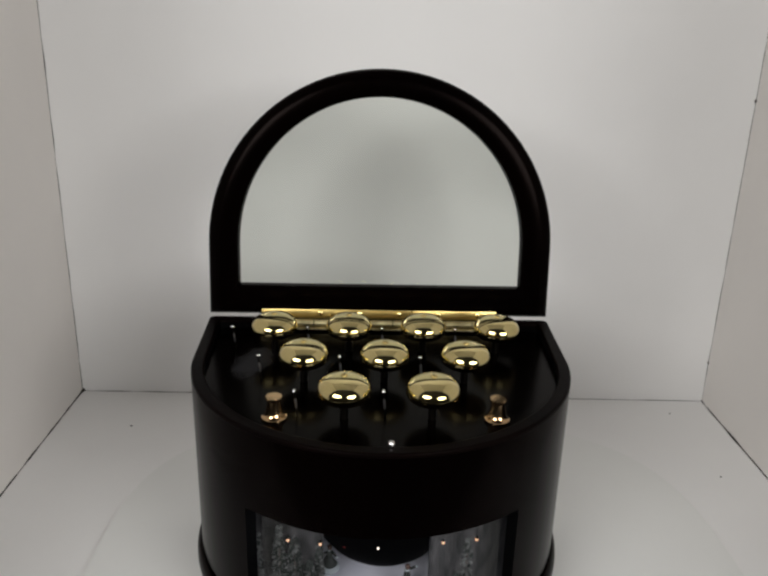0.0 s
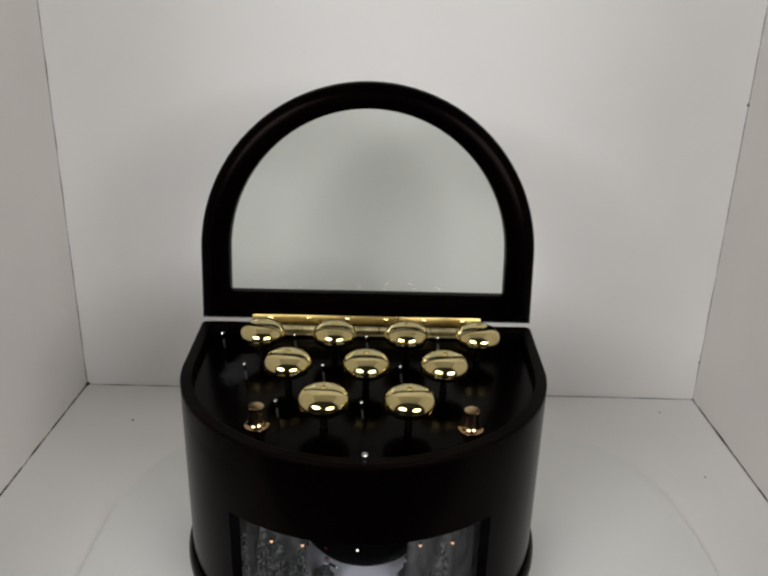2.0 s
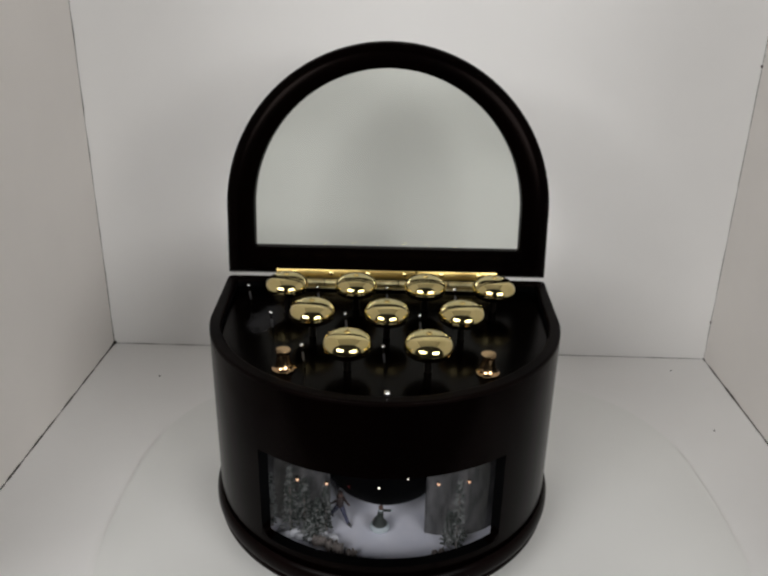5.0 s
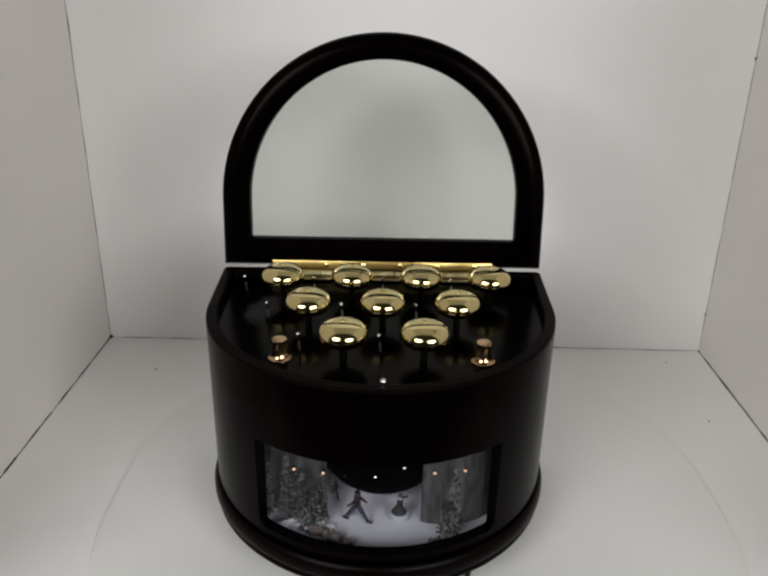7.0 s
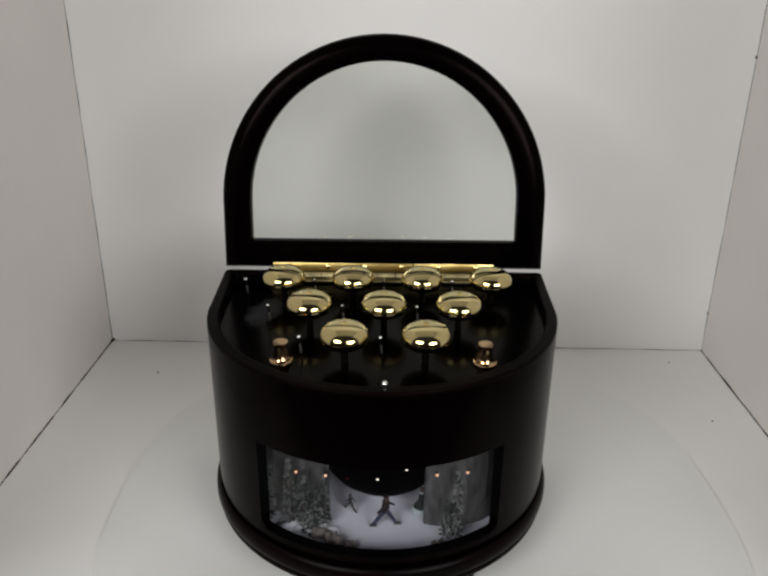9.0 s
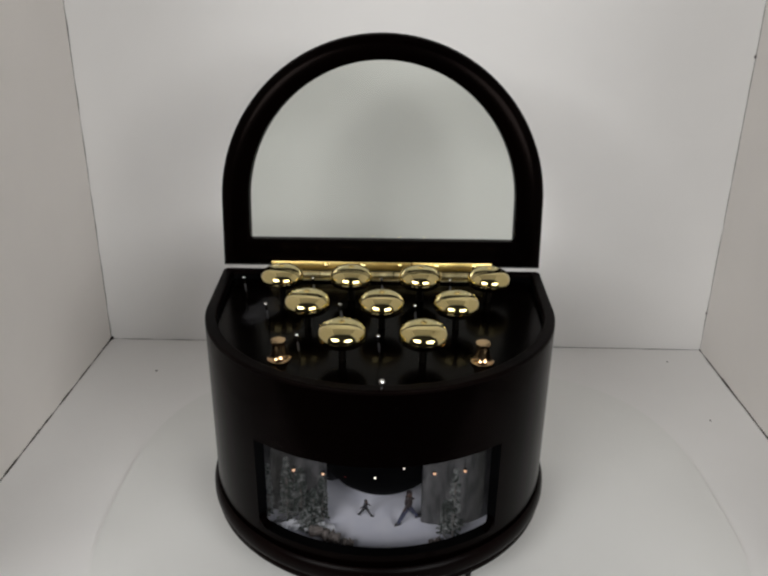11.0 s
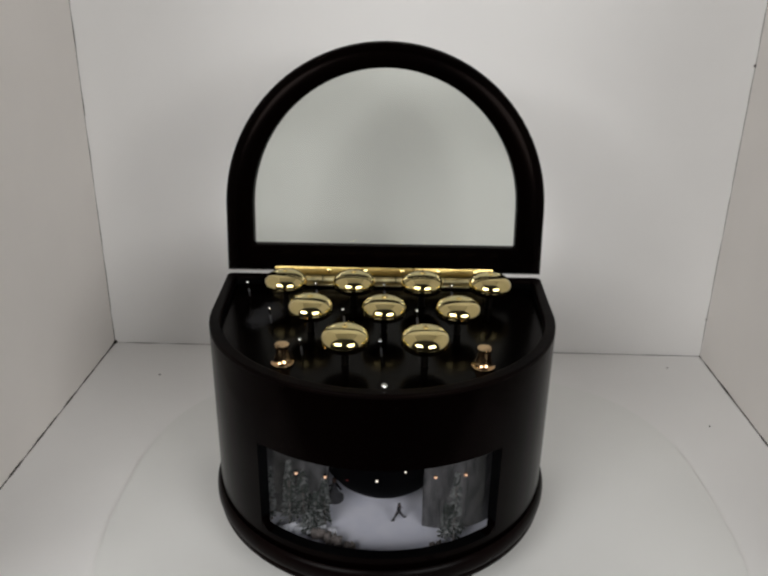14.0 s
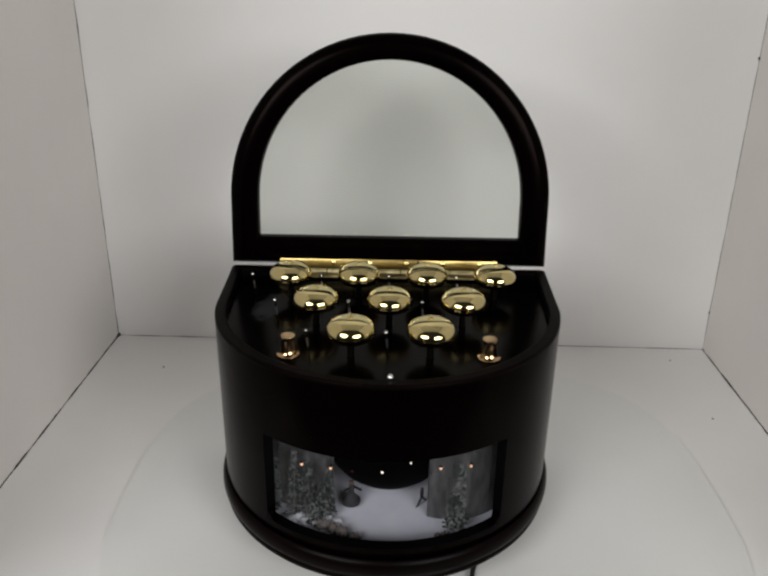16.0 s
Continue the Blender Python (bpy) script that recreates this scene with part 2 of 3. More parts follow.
board("wall_right", (TW, FRONT, -0.005), (0, -FRONT - 0.0005, 0), (0, 0.0, HIGH), 0.005, 60, 40, "white foam board side wall with a dark joint", 0.0004, mat=BOARD_SIDE)

# dark, uneven strips added to stand in for the dark gaps between the boards
def joint(name, a, b, width, uneven, n=70, dark_end=0.0):
    bm = bmesh.new()
    a, b = Vector(a), Vector(b)
    d = (b - a).normalized()
    side = d.orthogonal().normalized()
    up = d.cross(side)
    rings = []
    for i in range(n + 1):
        p = a.lerp(b, i / n)
        r = width * max(0.25, 1 + uneven * 2.2 * noise.noise(p * 38 + Vector((3, 1, 2))) + uneven * noise.noise(p * 160)) + dark_end * math.exp(-((b - p).length / 0.006) ** 2)
        rings.append([bm.verts.new(p + (side * math.cos(k * math.pi / 3) + up * math.sin(k * math.pi / 3)) * r) for k in range(6)])
    for u, v in zip(rings, rings[1:]):
        for k in range(6):
            bm.faces.new((u[k], u[(k + 1) % 6], v[(k + 1) % 6], v[k]))
    return thing(name, bm, BOARD_EDGE, "dark uneven joint between white boards", "joint", kind="structure", m=TENT)


joint("trim_left", (0, FRONT, 0), (0, 0, 0), 0.0009, 1.0, 160, 0.0030)
joint("trim_right", (TW, FRONT, 0), (TW, 0, 0), 0.0008, 0.7, 160, 0.0008)
joint("trim_back", (0, 0, 0), (TW, 0, 0), 0.00035, 0.5)
joint("trim_corner_left", (0, 0, HIGH), (0, 0, 0), 0.0005, 0.8)
joint("trim_corner_right", (TW, 0, HIGH), (TW, 0, 0), 0.0003, 0.9)

table = holder("table", "dark table under the white photo box", "table")
bm = bmesh.new()
box(bm, (-0.60, -0.50, -0.035), (0.65, 0.42, -0.0056), bevel=0.004)
part("table_top", bm, TABLE, table, "dark table top")
for lx, ly in ((-0.55, -0.45), (0.60, -0.45), (-0.55, 0.37), (0.60, 0.37)):
    bm = bmesh.new()
    box(bm, (lx - 0.025, ly - 0.025, -0.75), (lx + 0.025, ly + 0.025, -0.0352), bevel=0.003)
    part("leg", bm, TABLE, table)

# the room that closes the place
for nm, lo, hi in (("room_floor", (-2.1, -2.7, -0.80), (2.1, 0.8, -0.75)), ("room_wall_north", (-2.1, 0.8, -0.75), (2.1, 0.9, 2.1)),
                   ("room_wall_south", (-2.1, -2.8, -0.75), (2.1, -2.7, 2.1)), ("room_wall_west", (-2.2, -2.7, -0.75), (-2.1, 0.8, 2.1)),
                   ("room_wall_east", (2.1, -2.7, -0.75), (2.2, 0.8, 2.1)), ("room_ceiling", (-2.1, -2.7, 2.1), (2.1, 0.8, 2.2))):
    bm = bmesh.new()
    box(bm, lo, hi)
    thing(nm, bm, ROOM, "plain dim grey surface of the dark room", "wall", kind="structure", smooth=False)

# ---- the thin paper sheet under the box ----
BASE = 0.0028
bm = bmesh.new()
ring = []
for i in range(96):
    a = 2 * math.pi * i / 96
    c, s = math.cos(a), math.sin(a)
    e = 2 / 2.9
    ring.append((0.031 + 0.272 * math.copysign(abs(c) ** e, c), -0.02 + 0.235 * math.copysign(abs(s) ** e, s)))
top = [bm.verts.new((x, y, BASE)) for x, y in ring]
low = [bm.verts.new((x, y, 0.0)) for x, y in ring]
bm.faces.new(top)
bm.faces.new(low[::-1])
for i in range(96):
    j = (i + 1) % 96
    bm.faces.new((top[i], low[i], low[j], top[j]))
thing("paper_mat", bm, SHEET, "thin white rounded paper mat on the floor", "mat", smooth=False)

# ---- the musical box ----
FLARE = 0.0028                                      # the straight sides open slightly towards the back
CX, RAD, BACK, YC = -0.004, 0.1406, 0.053, -0.0238   # half round front about (CX, YC), straight sides, flat back


def outline(r, back, n=64, corner=0.004):
    """The D-shaped plan: from the back's left corner along the sides and the round front to the right, counter-clockwise from above."""
    w = r + FLARE
    pts = [(CX - w + corner, back), (CX - w + corner * 0.3, back - corner * 0.3), (CX - w, back - corner)]
    for k in range(1, 6):
        pts.append((CX - w + FLARE * k / 6, back - corner + (YC - back + corner) * k / 6))
    for i in range(n + 1):
        a = math.pi + math.pi * i / n
        pts.append((CX + r * math.cos(a), YC + r * math.sin(a)))
    for k in range(5, 0, -1):
        pts.append((CX + w - FLARE * k / 6, back - corner + (YC - back + corner) * k / 6))
    pts += [(CX + w, back - corner), (CX + w - corner * 0.3, back - corner * 0.3), (CX + w - corner, back)]
    return pts


def loft(bm, levels, mat=0, caps=(True, True)):
    """Rings of the D outline joined upward: (radius, back, z)."""
    rings = [[bm.verts.new((x, y, z)) for x, y in outline(r, b)] for r, b, z in levels]
    n = len(rings[0])
    for a, b in zip(rings, rings[1:]):
        for i in range(n):
            j = (i + 1) % n
            bm.faces.new((a[i], a[j], b[j], b[i])).material_index = mat
    if caps[0]:
        bm.faces.new(rings[0][::-1]).material_index = mat
    if caps[1]:
        bm.faces.new(rings[-1]).material_index = mat
    return rings


RIM, WALL, FLOOR_Z = 0.1925, 0.0092, 0.042
WIN = (0.0560, 0.1326)
music_box = holder("music_box", "dark mahogany half-round musical box with open glazed lid", "music box")

# body wall with the window opening
bm = bmesh.new()
A0, A1 = 230.5, 309.5                               # the window's span, degrees round the front
angles = sorted({round(180 + 180 * i / 72, 3) for i in range(73)} | {A0, A1})


def wall_plan(r, back):
    c = 0.004
    w = r + FLARE
    pts = [(CX - w + c, back, 0), (CX - w + c * 0.3, back - c * 0.3, 0), (CX - w, back - c, 0), (CX - w + FLARE / 2, (back + YC) / 2, 0)]
    pts += [(CX + r * math.cos(radians(a)), YC + r * math.sin(radians(a)), a) for a in angles]
    pts += [(CX + w - FLARE / 2, (back + YC) / 2, 0), (CX + w, back - c, 0), (CX + w - c * 0.3, back - c * 0.3, 0), (CX + w - c, back, 0)]
    return pts



def taper(z):
    return 1 - 0.007 * (RIM - z) / RIM


heights = [0.0448, WIN[0], 0.075, 0.095, 0.115, WIN[1], 0.16, RIM - 0.003]
outer_plan, inner_plan = wall_plan(RAD, BACK), wall_plan(RAD - WALL, BACK - WALL)
outer = [[bm.verts.new((CX + (x - CX) * taper(z), YC + (y - YC) * (taper(z) if y < YC else 1), z)) for x, y, a in outer_plan] for z in heights]
inner = [[bm.verts.new((x, y, z)) for x, y, a in inner_plan] for z in heights]
crest = []
for dz, k in ((0.0, 0.0), (0.0020, 0.0001), (0.0027, 0.0005), (0.003, 0.0013), (0.003, 0.0018)):
    crest.append([bm.verts.new((x, y, RIM - 0.003 + dz)) for x, y, a in wall_plan(RAD - k, BACK - k)] if k else outer[-1])
for dz, k in ((0.003, 0.0014), (0.003, 0.0010), (0.0027, 0.0004), (0.0022, 0.0001)):
    crest.append([bm.verts.new((x, y, RIM - 0.003 + dz)) for x, y, a in wall_plan(RAD - WALL + k, BACK - WALL + k)])
crest.append(inner[-1])
N = len(outer_plan)


def in_window(i, j, k):
    a, b = outer_plan[i][2], outer_plan[j][2]
    return a >= A0 - 0.01 and b <= A1 + 0.01 and b > a and heights[k] >= WIN[0] - 1e-5 and heights[k + 1] <= WIN[1] + 1e-5


for k in range(len(heights) - 1):
    for i in range(N):
        j = (i + 1) % N
        if in_window(i, j, k):
            if heights[k] == WIN[0]:
                bm.faces.new((outer[k][i], outer[k][j], inner[k][j], inner[k][i])).material_index = 1
            if heights[k + 1] == WIN[1]:
                bm.faces.new((outer[k + 1][i], outer[k + 1][j], inner[k + 1][j], inner[k + 1][i])).material_index = 1
            if outer_plan[i][2] == A0:
                bm.faces.new((outer[k][i], inner[k][i], inner[k + 1][i], outer[k + 1][i])).material_index = 1
            if outer_plan[j][2] == A1:
                bm.faces.new((outer[k][j], inner[k][j], inner[k + 1][j], outer[k + 1][j])).material_index = 1
            continue
        bm.faces.new((outer[k][i], outer[k][j], outer[k + 1][j], outer[k + 1][i]))
        bm.faces.new((inner[k][i], inner[k][j], inner[k + 1][j], inner[k + 1][i])).material_index = 1
for a, b in zip(crest, crest[1:]):
    for i in range(N):
        j = (i + 1) % N
        bm.faces.new((a[i], a[j], b[j], b[i])).material_index = 2
part("body", bm, [WOOD, BLACK, WOOD_MATT], music_box, "dark mahogany lacquered wall")

# rounded corners of the window opening
for ca, cz, sa, sz, cr in ((A0, WIN[0], 1, 1, 0.009), (A1, WIN[0], -1, 1, 0.009), (A0, WIN[1], 1, -1, 0.004), (A1, WIN[1], -1, -1, 0.004)):
    bm = bmesh.new()
    loops = []
    for r in (RAD * taper(cz) - 0.0004, RAD - WALL + 0.0018):
        pts = [(ca, cz)]
        for i in range(9):
            q = math.pi / 2 * i / 8
            pts.append((ca + sa * math.degrees(cr / RAD) * (1 - math.sin(q)), cz + sz * cr * (1 - math.cos(q))))
        loops.append([bm.verts.new((CX + r * math.cos(radians(a)), YC + r * math.sin(radians(a)), z)) for a, z in pts])
    n = len(loops[0])
    for lp in loops:
        for i in range(1, n - 1):
            bm.faces.new((lp[0], lp[i], lp[i + 1]))
    for i in range(n):
        j = (i + 1) % n
        bm.faces.new((loops[0][i], loops[0][j], loops[1][j], loops[1][i]))
    part("corner_fillet", bm, WOOD, music_box)

# plinth with a stepped moulding
bm = bmesh.new()
levels = [(0.1370, 0.0480, 0.0262), (0.1405, 0.0505, 0.0267), (0.1418, 0.0515, 0.0284), (0.1419, 0.0515, 0.0312), (0.1412, 0.0510, 0.0322), (0.1408, 0.0507, 0.0328),
          (0.1424, 0.0518, 0.0340), (0.1437, 0.0528, 0.0372), (0.1436, 0.0527, 0.0410), (0.1428, 0.0520, 0.0442), (0.1414, 0.0508, 0.0468), (0.1402, 0.0500, 0.0476)]
for ring in loft(bm, levels, caps=(True, False)):
    for v in ring:
        if v.co.y < YC:
            v.co.y = YC + (v.co.y - YC) * 1.018
part("plinth", bm, PLINTH, music_box, "moulded dark reddish plinth")
for fx, fy in ((-0.115, 0.03), (0.107, 0.03), (-0.085, -0.105), (0.077, -0.105)):
    bm = bmesh.new()
    spin(bm, [(0.010, BASE), (0.011, 0.005), (0.011, 0.0264)], 20, (fx, fy, 0))
    part("foot", bm, RUBBER, music_box, "black rubber foot")

# deck that carries the bells
DECK_Z = 0.1850
bm = bmesh.new()
loft(bm, [(RAD - WALL - 0.0002, BACK - WALL - 0.0002, DECK_Z - 0.006), (RAD - WALL - 0.0002, BACK - WALL - 0.0002, DECK_Z)])
part("deck", bm, DECK, music_box, "glossy dark deck")
# stage floor and ceiling
bm = bmesh.new()
loft(bm, [(RAD - WALL - 0.0003, BACK - WALL - 0.0003, FLOOR_Z - 0.004), (RAD - WALL - 0.0003, BACK - WALL - 0.0003, FLOOR_Z)])
part("ice_rink", bm, ICE, music_box, "white ice rink stage floor")
bm = bmesh.new()
loft(bm, [(RAD - WALL - 0.0003, BACK - WALL - 0.0003, 0.150), (RAD - WALL - 0.0003, BACK - WALL - 0.0003, 0.155)])
part("stage_ceiling", bm, NIGHT, music_box)
# curved window pane just inside the wall
bm = bmesh.new()
rg = RAD - WALL + 0.0012
steps = [A0 - 1 + (A1 - A0 + 2) * i / 40 for i in range(41)]
lo = [bm.verts.new((CX + rg * math.cos(radians(a)), YC + rg * math.sin(radians(a)), WIN[0] + 0.0005)) for a in steps]
hi = [bm.verts.new((v.co.x, v.co.y, WIN[1] - 0.0005)) for v in lo]
for i in range(40):
    bm.faces.new((lo[i], lo[i + 1], hi[i + 1], hi[i]))
pane = part("window_pane", bm, WINDOW, music_box, "curved clear window glass")
pane.visible_shadow = False

# lid: a D-shaped frame that leans back, with a pane
LEAN = 8.0
LID = pose(CX, 0.0512, 0.1937, -LEAN, 0, 0)
LH, LB, LT, LR = 0.2048, 0.0255, 0.015, 0.1447
lid = new("lid")
lid.empty_display_size = 0.01
lid.parent = music_box
lid.matrix_basis = LID


def arch(r, inset, n=48):
    """The lid's outline in its plane (x, z), inset from the outer edge."""
    zc = LH - LR
    pts = [(-(r - inset), inset), (-(r - inset), (inset + zc) / 2)]
    pts += [(-(r - inset) * math.cos(math.pi * i / n), zc + (r - inset) * (1 + 1.0 * inset) * math.sin(math.pi * i / n)) for i in range(n + 1)]
    return pts + [((r - inset), (inset + zc) / 2), ((r - inset), inset)]


bm = bmesh.new()
section = [(LB, LT), (LB, 0.0022), (LB - 0.0006, 0.0008), (LB - 0.002, 0.0), (0.0115, 0.0), (0.0085, 0.0006), (0.0055, 0.0018), (0.0025, 0.0040), (0.0006, 0.0070), (0.0, 0.0105), (0.0, LT)]
rings = [[bm.verts.new((x, d, z)) for x, z in arch(LR, i)] for i, d in section]
n = len(rings[0])
for a, b in zip(rings, rings[1:] + rings[:1]):
    for i in range(n):
        j = (i + 1) % n
        bm.faces.new((a[i], a[j], b[j], b[i]))
part("lid_frame", bm, LID_WOOD, lid, "dark mahogany half-round lid frame")
bm = bmesh.new()
bm.faces.new([bm.verts.new((x, LT * 0.62, z)) for x, z in arch(LR, LB - 0.001)])
lid_pane = part("lid_pane", bm, PANE, lid, "clear greyish glass pane")
lid_pane.visible_shadow = False

# long brass hinge between body and lid
HX0, HX1 = -0.1035, 0.0955
bm = bmesh.new()
box(bm, (HX0 - CX, -0.0016, -0.0018), (HX1 - CX, -0.0002, 0.0062), bevel=0.0003)
part("hinge_leaf", bm, BRASS_SATIN, lid, "satin brass hinge leaf")
bm = bmesh.new()
box(bm, (HX0, 0.0375, 0.1868), (HX1, 0.0437, 0.1884), bevel=0.0003)
part("hinge_leaf", bm, BRASS_LIT, music_box, "brass hinge leaf, paler for its painted-in reflections")
for i in range(9):
    w = (HX1 - HX0) / 9
    bm = bmesh.new()
    rod(bm, (HX0 + w * i + 0.0004, 0.0408, 0.1918), (HX0 + w * (i + 1) - 0.0004, 0.0408, 0.1918), 0.0029, 0.0029, n=14)
    part("hinge_knuckle", bm, BRASS_LIT, music_box, "brass hinge knuckle")
for i in range(6):
    bm = bmesh.new()
    spin(bm, [(0.0022, 0), (0.0020, 0.0007), (0.0012, 0.0011), (0, 0.0012)], 12, (HX0 - CX + 0.016 + 0.0334 * i, -0.0016, 0.0030), m=Matrix.Rotation(radians(90), 4, "X"))
    part("hinge_screw", bm, BRASS, lid, "brass screw")

# ---- bells, strikers, knobs, catch ----
S = 0.058
BELLS = [(x, 0.0) for x in (-1.5 * S, -0.5 * S, 0.5 * S, 1.5 * S - 0.0004)]
BELLS += [(x - 0.0025, -0.0535) for x in (-S, 0, S)]
BELLS += [(x - 0.0012, -0.1075) for x in (-S / 2, S / 2)]
BZ = 0.2044


def make_bell():
    bell = holder("bell", "polished brass dome bell on a short post", "bell", "bells on the deck", pose(0, 0, DECK_Z))
    bm = bmesh.new()
    prof = []
    h = BZ - DECK_Z
    for k in range(0, 19):                          # outer dome
        a = radians(90 * k / 18)
        prof.append((0.0179 * math.sin(a) ** 0.88 if k else 0.0, h + 0.0112 * max(math.cos(a), 0.0) ** 0.86))
    for k in range(1, 9):                           # tucked-in lower edge
        a = radians(54 * k / 8)
        prof.append((0.0179 * math.cos(a) ** 0.75, h - 0.0074 * math.sin(a)))
    prof += [(0.0112, h - 0.0058), (0.0150, h - 0.0010), (0.0150, h + 0.0022), (0.0105, h + 0.0062), (0.0, h + 0.0088)]
    spin(bm, prof, 48)
    part("dome", bm, BRASS, bell, "polished brass dome")
    bm = bmesh.new()
    spin(bm, [(0.0027, 0.0), (0.0027, BZ - DECK_Z + 0.0045)], 16)
    part("post", bm, BLACKENED, bell, "blackened steel post")
    bm = bmesh.new()
    z = BZ - DECK_Z + 0.0109
    spin(bm, [(0.0021, z - 0.0004), (0.0021, z + 0.0006), (0.0017, z + 0.0011), (0.0, z + 0.0012)], 16)
    part("screw_head", bm, BRASS_SATIN, bell, "small brass screw head")
    bm = bmesh.new()
    box(bm, (-0.0017, -0.00035, z + 0.0009), (0.0017, 0.00035, z + 0.00125))
    part("screw_slot", bm, BLACK, bell, "dark slot in the screw head")
    bm = bmesh.new()
    spin(bm, [(0.0032, z - 0.0010), (0.0032, z + 0.00005), (0.0023, z + 0.0003), (0.0021, z + 0.0003)], 18)
    part("washer", bm, BRASS_DARK, bell, "thin dark brass washer")
    return bell


bell = make_bell()
for k, (x, y) in enumerate(BELLS):
    m = pose(x, y, DECK_Z, 0, 0, 37 * k)
    if k:
        copy_thing(bell, m)
    else:
        bell.matrix_basis = m


def make_striker():
    st = holder("bell_striker", "slim nickel striker pin with a round head beside a bell", "striker", "strikers beside the bells")
    bm = bmesh.new()
    spin(bm, [(0.0006, 0.0), (0.0006, 0.0180)], 10)
    part("rod", bm, BLACKENED, st)
    bm = bmesh.new()
    spin(bm, [(0.0006, 0.0060), (0.0008, 0.0070), (0.0008, 0.0125), (0.0007, 0.0135)], 12)
    part("sleeve", bm, SLEEVE, st, "dull grey metal sleeve")
    bm = bmesh.new()
    blob(bm, (0, 0, 0.0190), (0.0014, 0.0014, 0.0014), sub=2)
    part("head", bm, STEEL, st, "round polished head")
    return st


striker = make_striker()
for k, (x, y) in enumerate(BELLS):
    m = pose(x - 0.0308, y + 0.002, DECK_Z, 4, -5, 0)
    if k:
        copy_thing(striker, m)
    else:
        striker.matrix_basis = m


def make_knob():
    kn = holder("knob", "rose gold turned knob with flared foot on the deck", "knob", "knobs at the front of the deck")
    bm = bmesh.new()
    spin(bm, [(0.0, 0.0), (0.0080, 0.0), (0.0085, 0.0007), (0.0084, 0.0015), (0.0074, 0.0021), (0.0064, 0.0036), (0.0057, 0.0058), (0.0051, 0.0084), (0.0046, 0.0110), (0.0044, 0.0130)], 32)
    part("foot", bm, COPPER_GOLD, kn)
    bm = bmesh.new()
    spin(bm, [(0.0047, 0.0129), (0.0052, 0.0133), (0.0055, 0.0140), (0.0055, 0.0152), (0.0053, 0.0158), (0.0, 0.0159)], 32)
    part("cap", bm, COPPER_GOLD, kn)
    return kn


knob = make_knob()
knob.matrix_basis = pose(-0.0758, -0.1085, DECK_Z)
copy_thing(knob, pose(0.0706, -0.1085, DECK_Z))

bm = bmesh.new()
spin(bm, [(0.0014, 0.0), (0.0012, 0.0014), (0.0017, 0.0021), (0.0022, 0.0032), (0.0023, 0.0044), (0.0019, 0.0057), (0.0011, 0.0064), (0.0, 0.0066)], 20)
thing("catch_pin", bm, STEEL, "small polished steel catch pin on the rim", "pin", m=pose(-0.0011, -0.1592, RIM - 0.0003))

# ---- the skating scene behind the window ----
HUB = (-0.001, -0.064)
bm = bmesh.new()
spin(bm, [(0.012, FLOOR_Z), (0.012, 0.0530), (0.018, 0.0535), (0.026, 0.0552), (0.035, 0.0592), (0.0425, 0.0658), (0.0490, 0.0748), (0.0535, 0.0860),
          (0.0565, 0.0990), (0.0580, 0.1150), (0.0580, 0.149)], 64, (*HUB, 0))
thing("stage_drum", bm, NIGHT, "black bowl-shaped drum over the middle of the rink", "drum")


def side_panel(x0, y0, x1, y1, h, bulge):
    """A thin curved screen between two plan points, bowed towards the window by bulge."""
    bm = bmesh.new()
    d = Vector((x1 - x0, y1 - y0, 0))
    nrm = Vector((-d.y, d.x, 0)).normalized()
    cols = []
    for i in range(25):
        p = Vector((x0, y0, 0)) + d * (i / 24) - nrm * bulge * math.sin(math.pi * i / 24) ** 0.8
        cols.append([bm.verts.new((*(p + nrm * o).xy, z)) for o, z in ((0, FLOOR_Z), (0, FLOOR_Z + h), (0.002, FLOOR_Z + h), (0.002, FLOOR_Z))])
    for a, b in zip(cols, cols[1:]):
        for k in range(4):
            bm.faces.new((a[k], a[(k + 1) % 4], b[(k + 1) % 4], b[k]))
    bm.faces.new(cols[0])
    bm.faces.new(cols[-1][::-1])
    return thing("rink_screen", bm, SCREEN, "frosted grey curved panel beside the rink", "panel", "side panels of the stage")


side_panel(0.0310, -0.1100, 0.096, -0.085, 0.085, 0.0125)
side_panel(-0.104, -0.090, -0.0445, -0.1005, 0.085, 0.004)


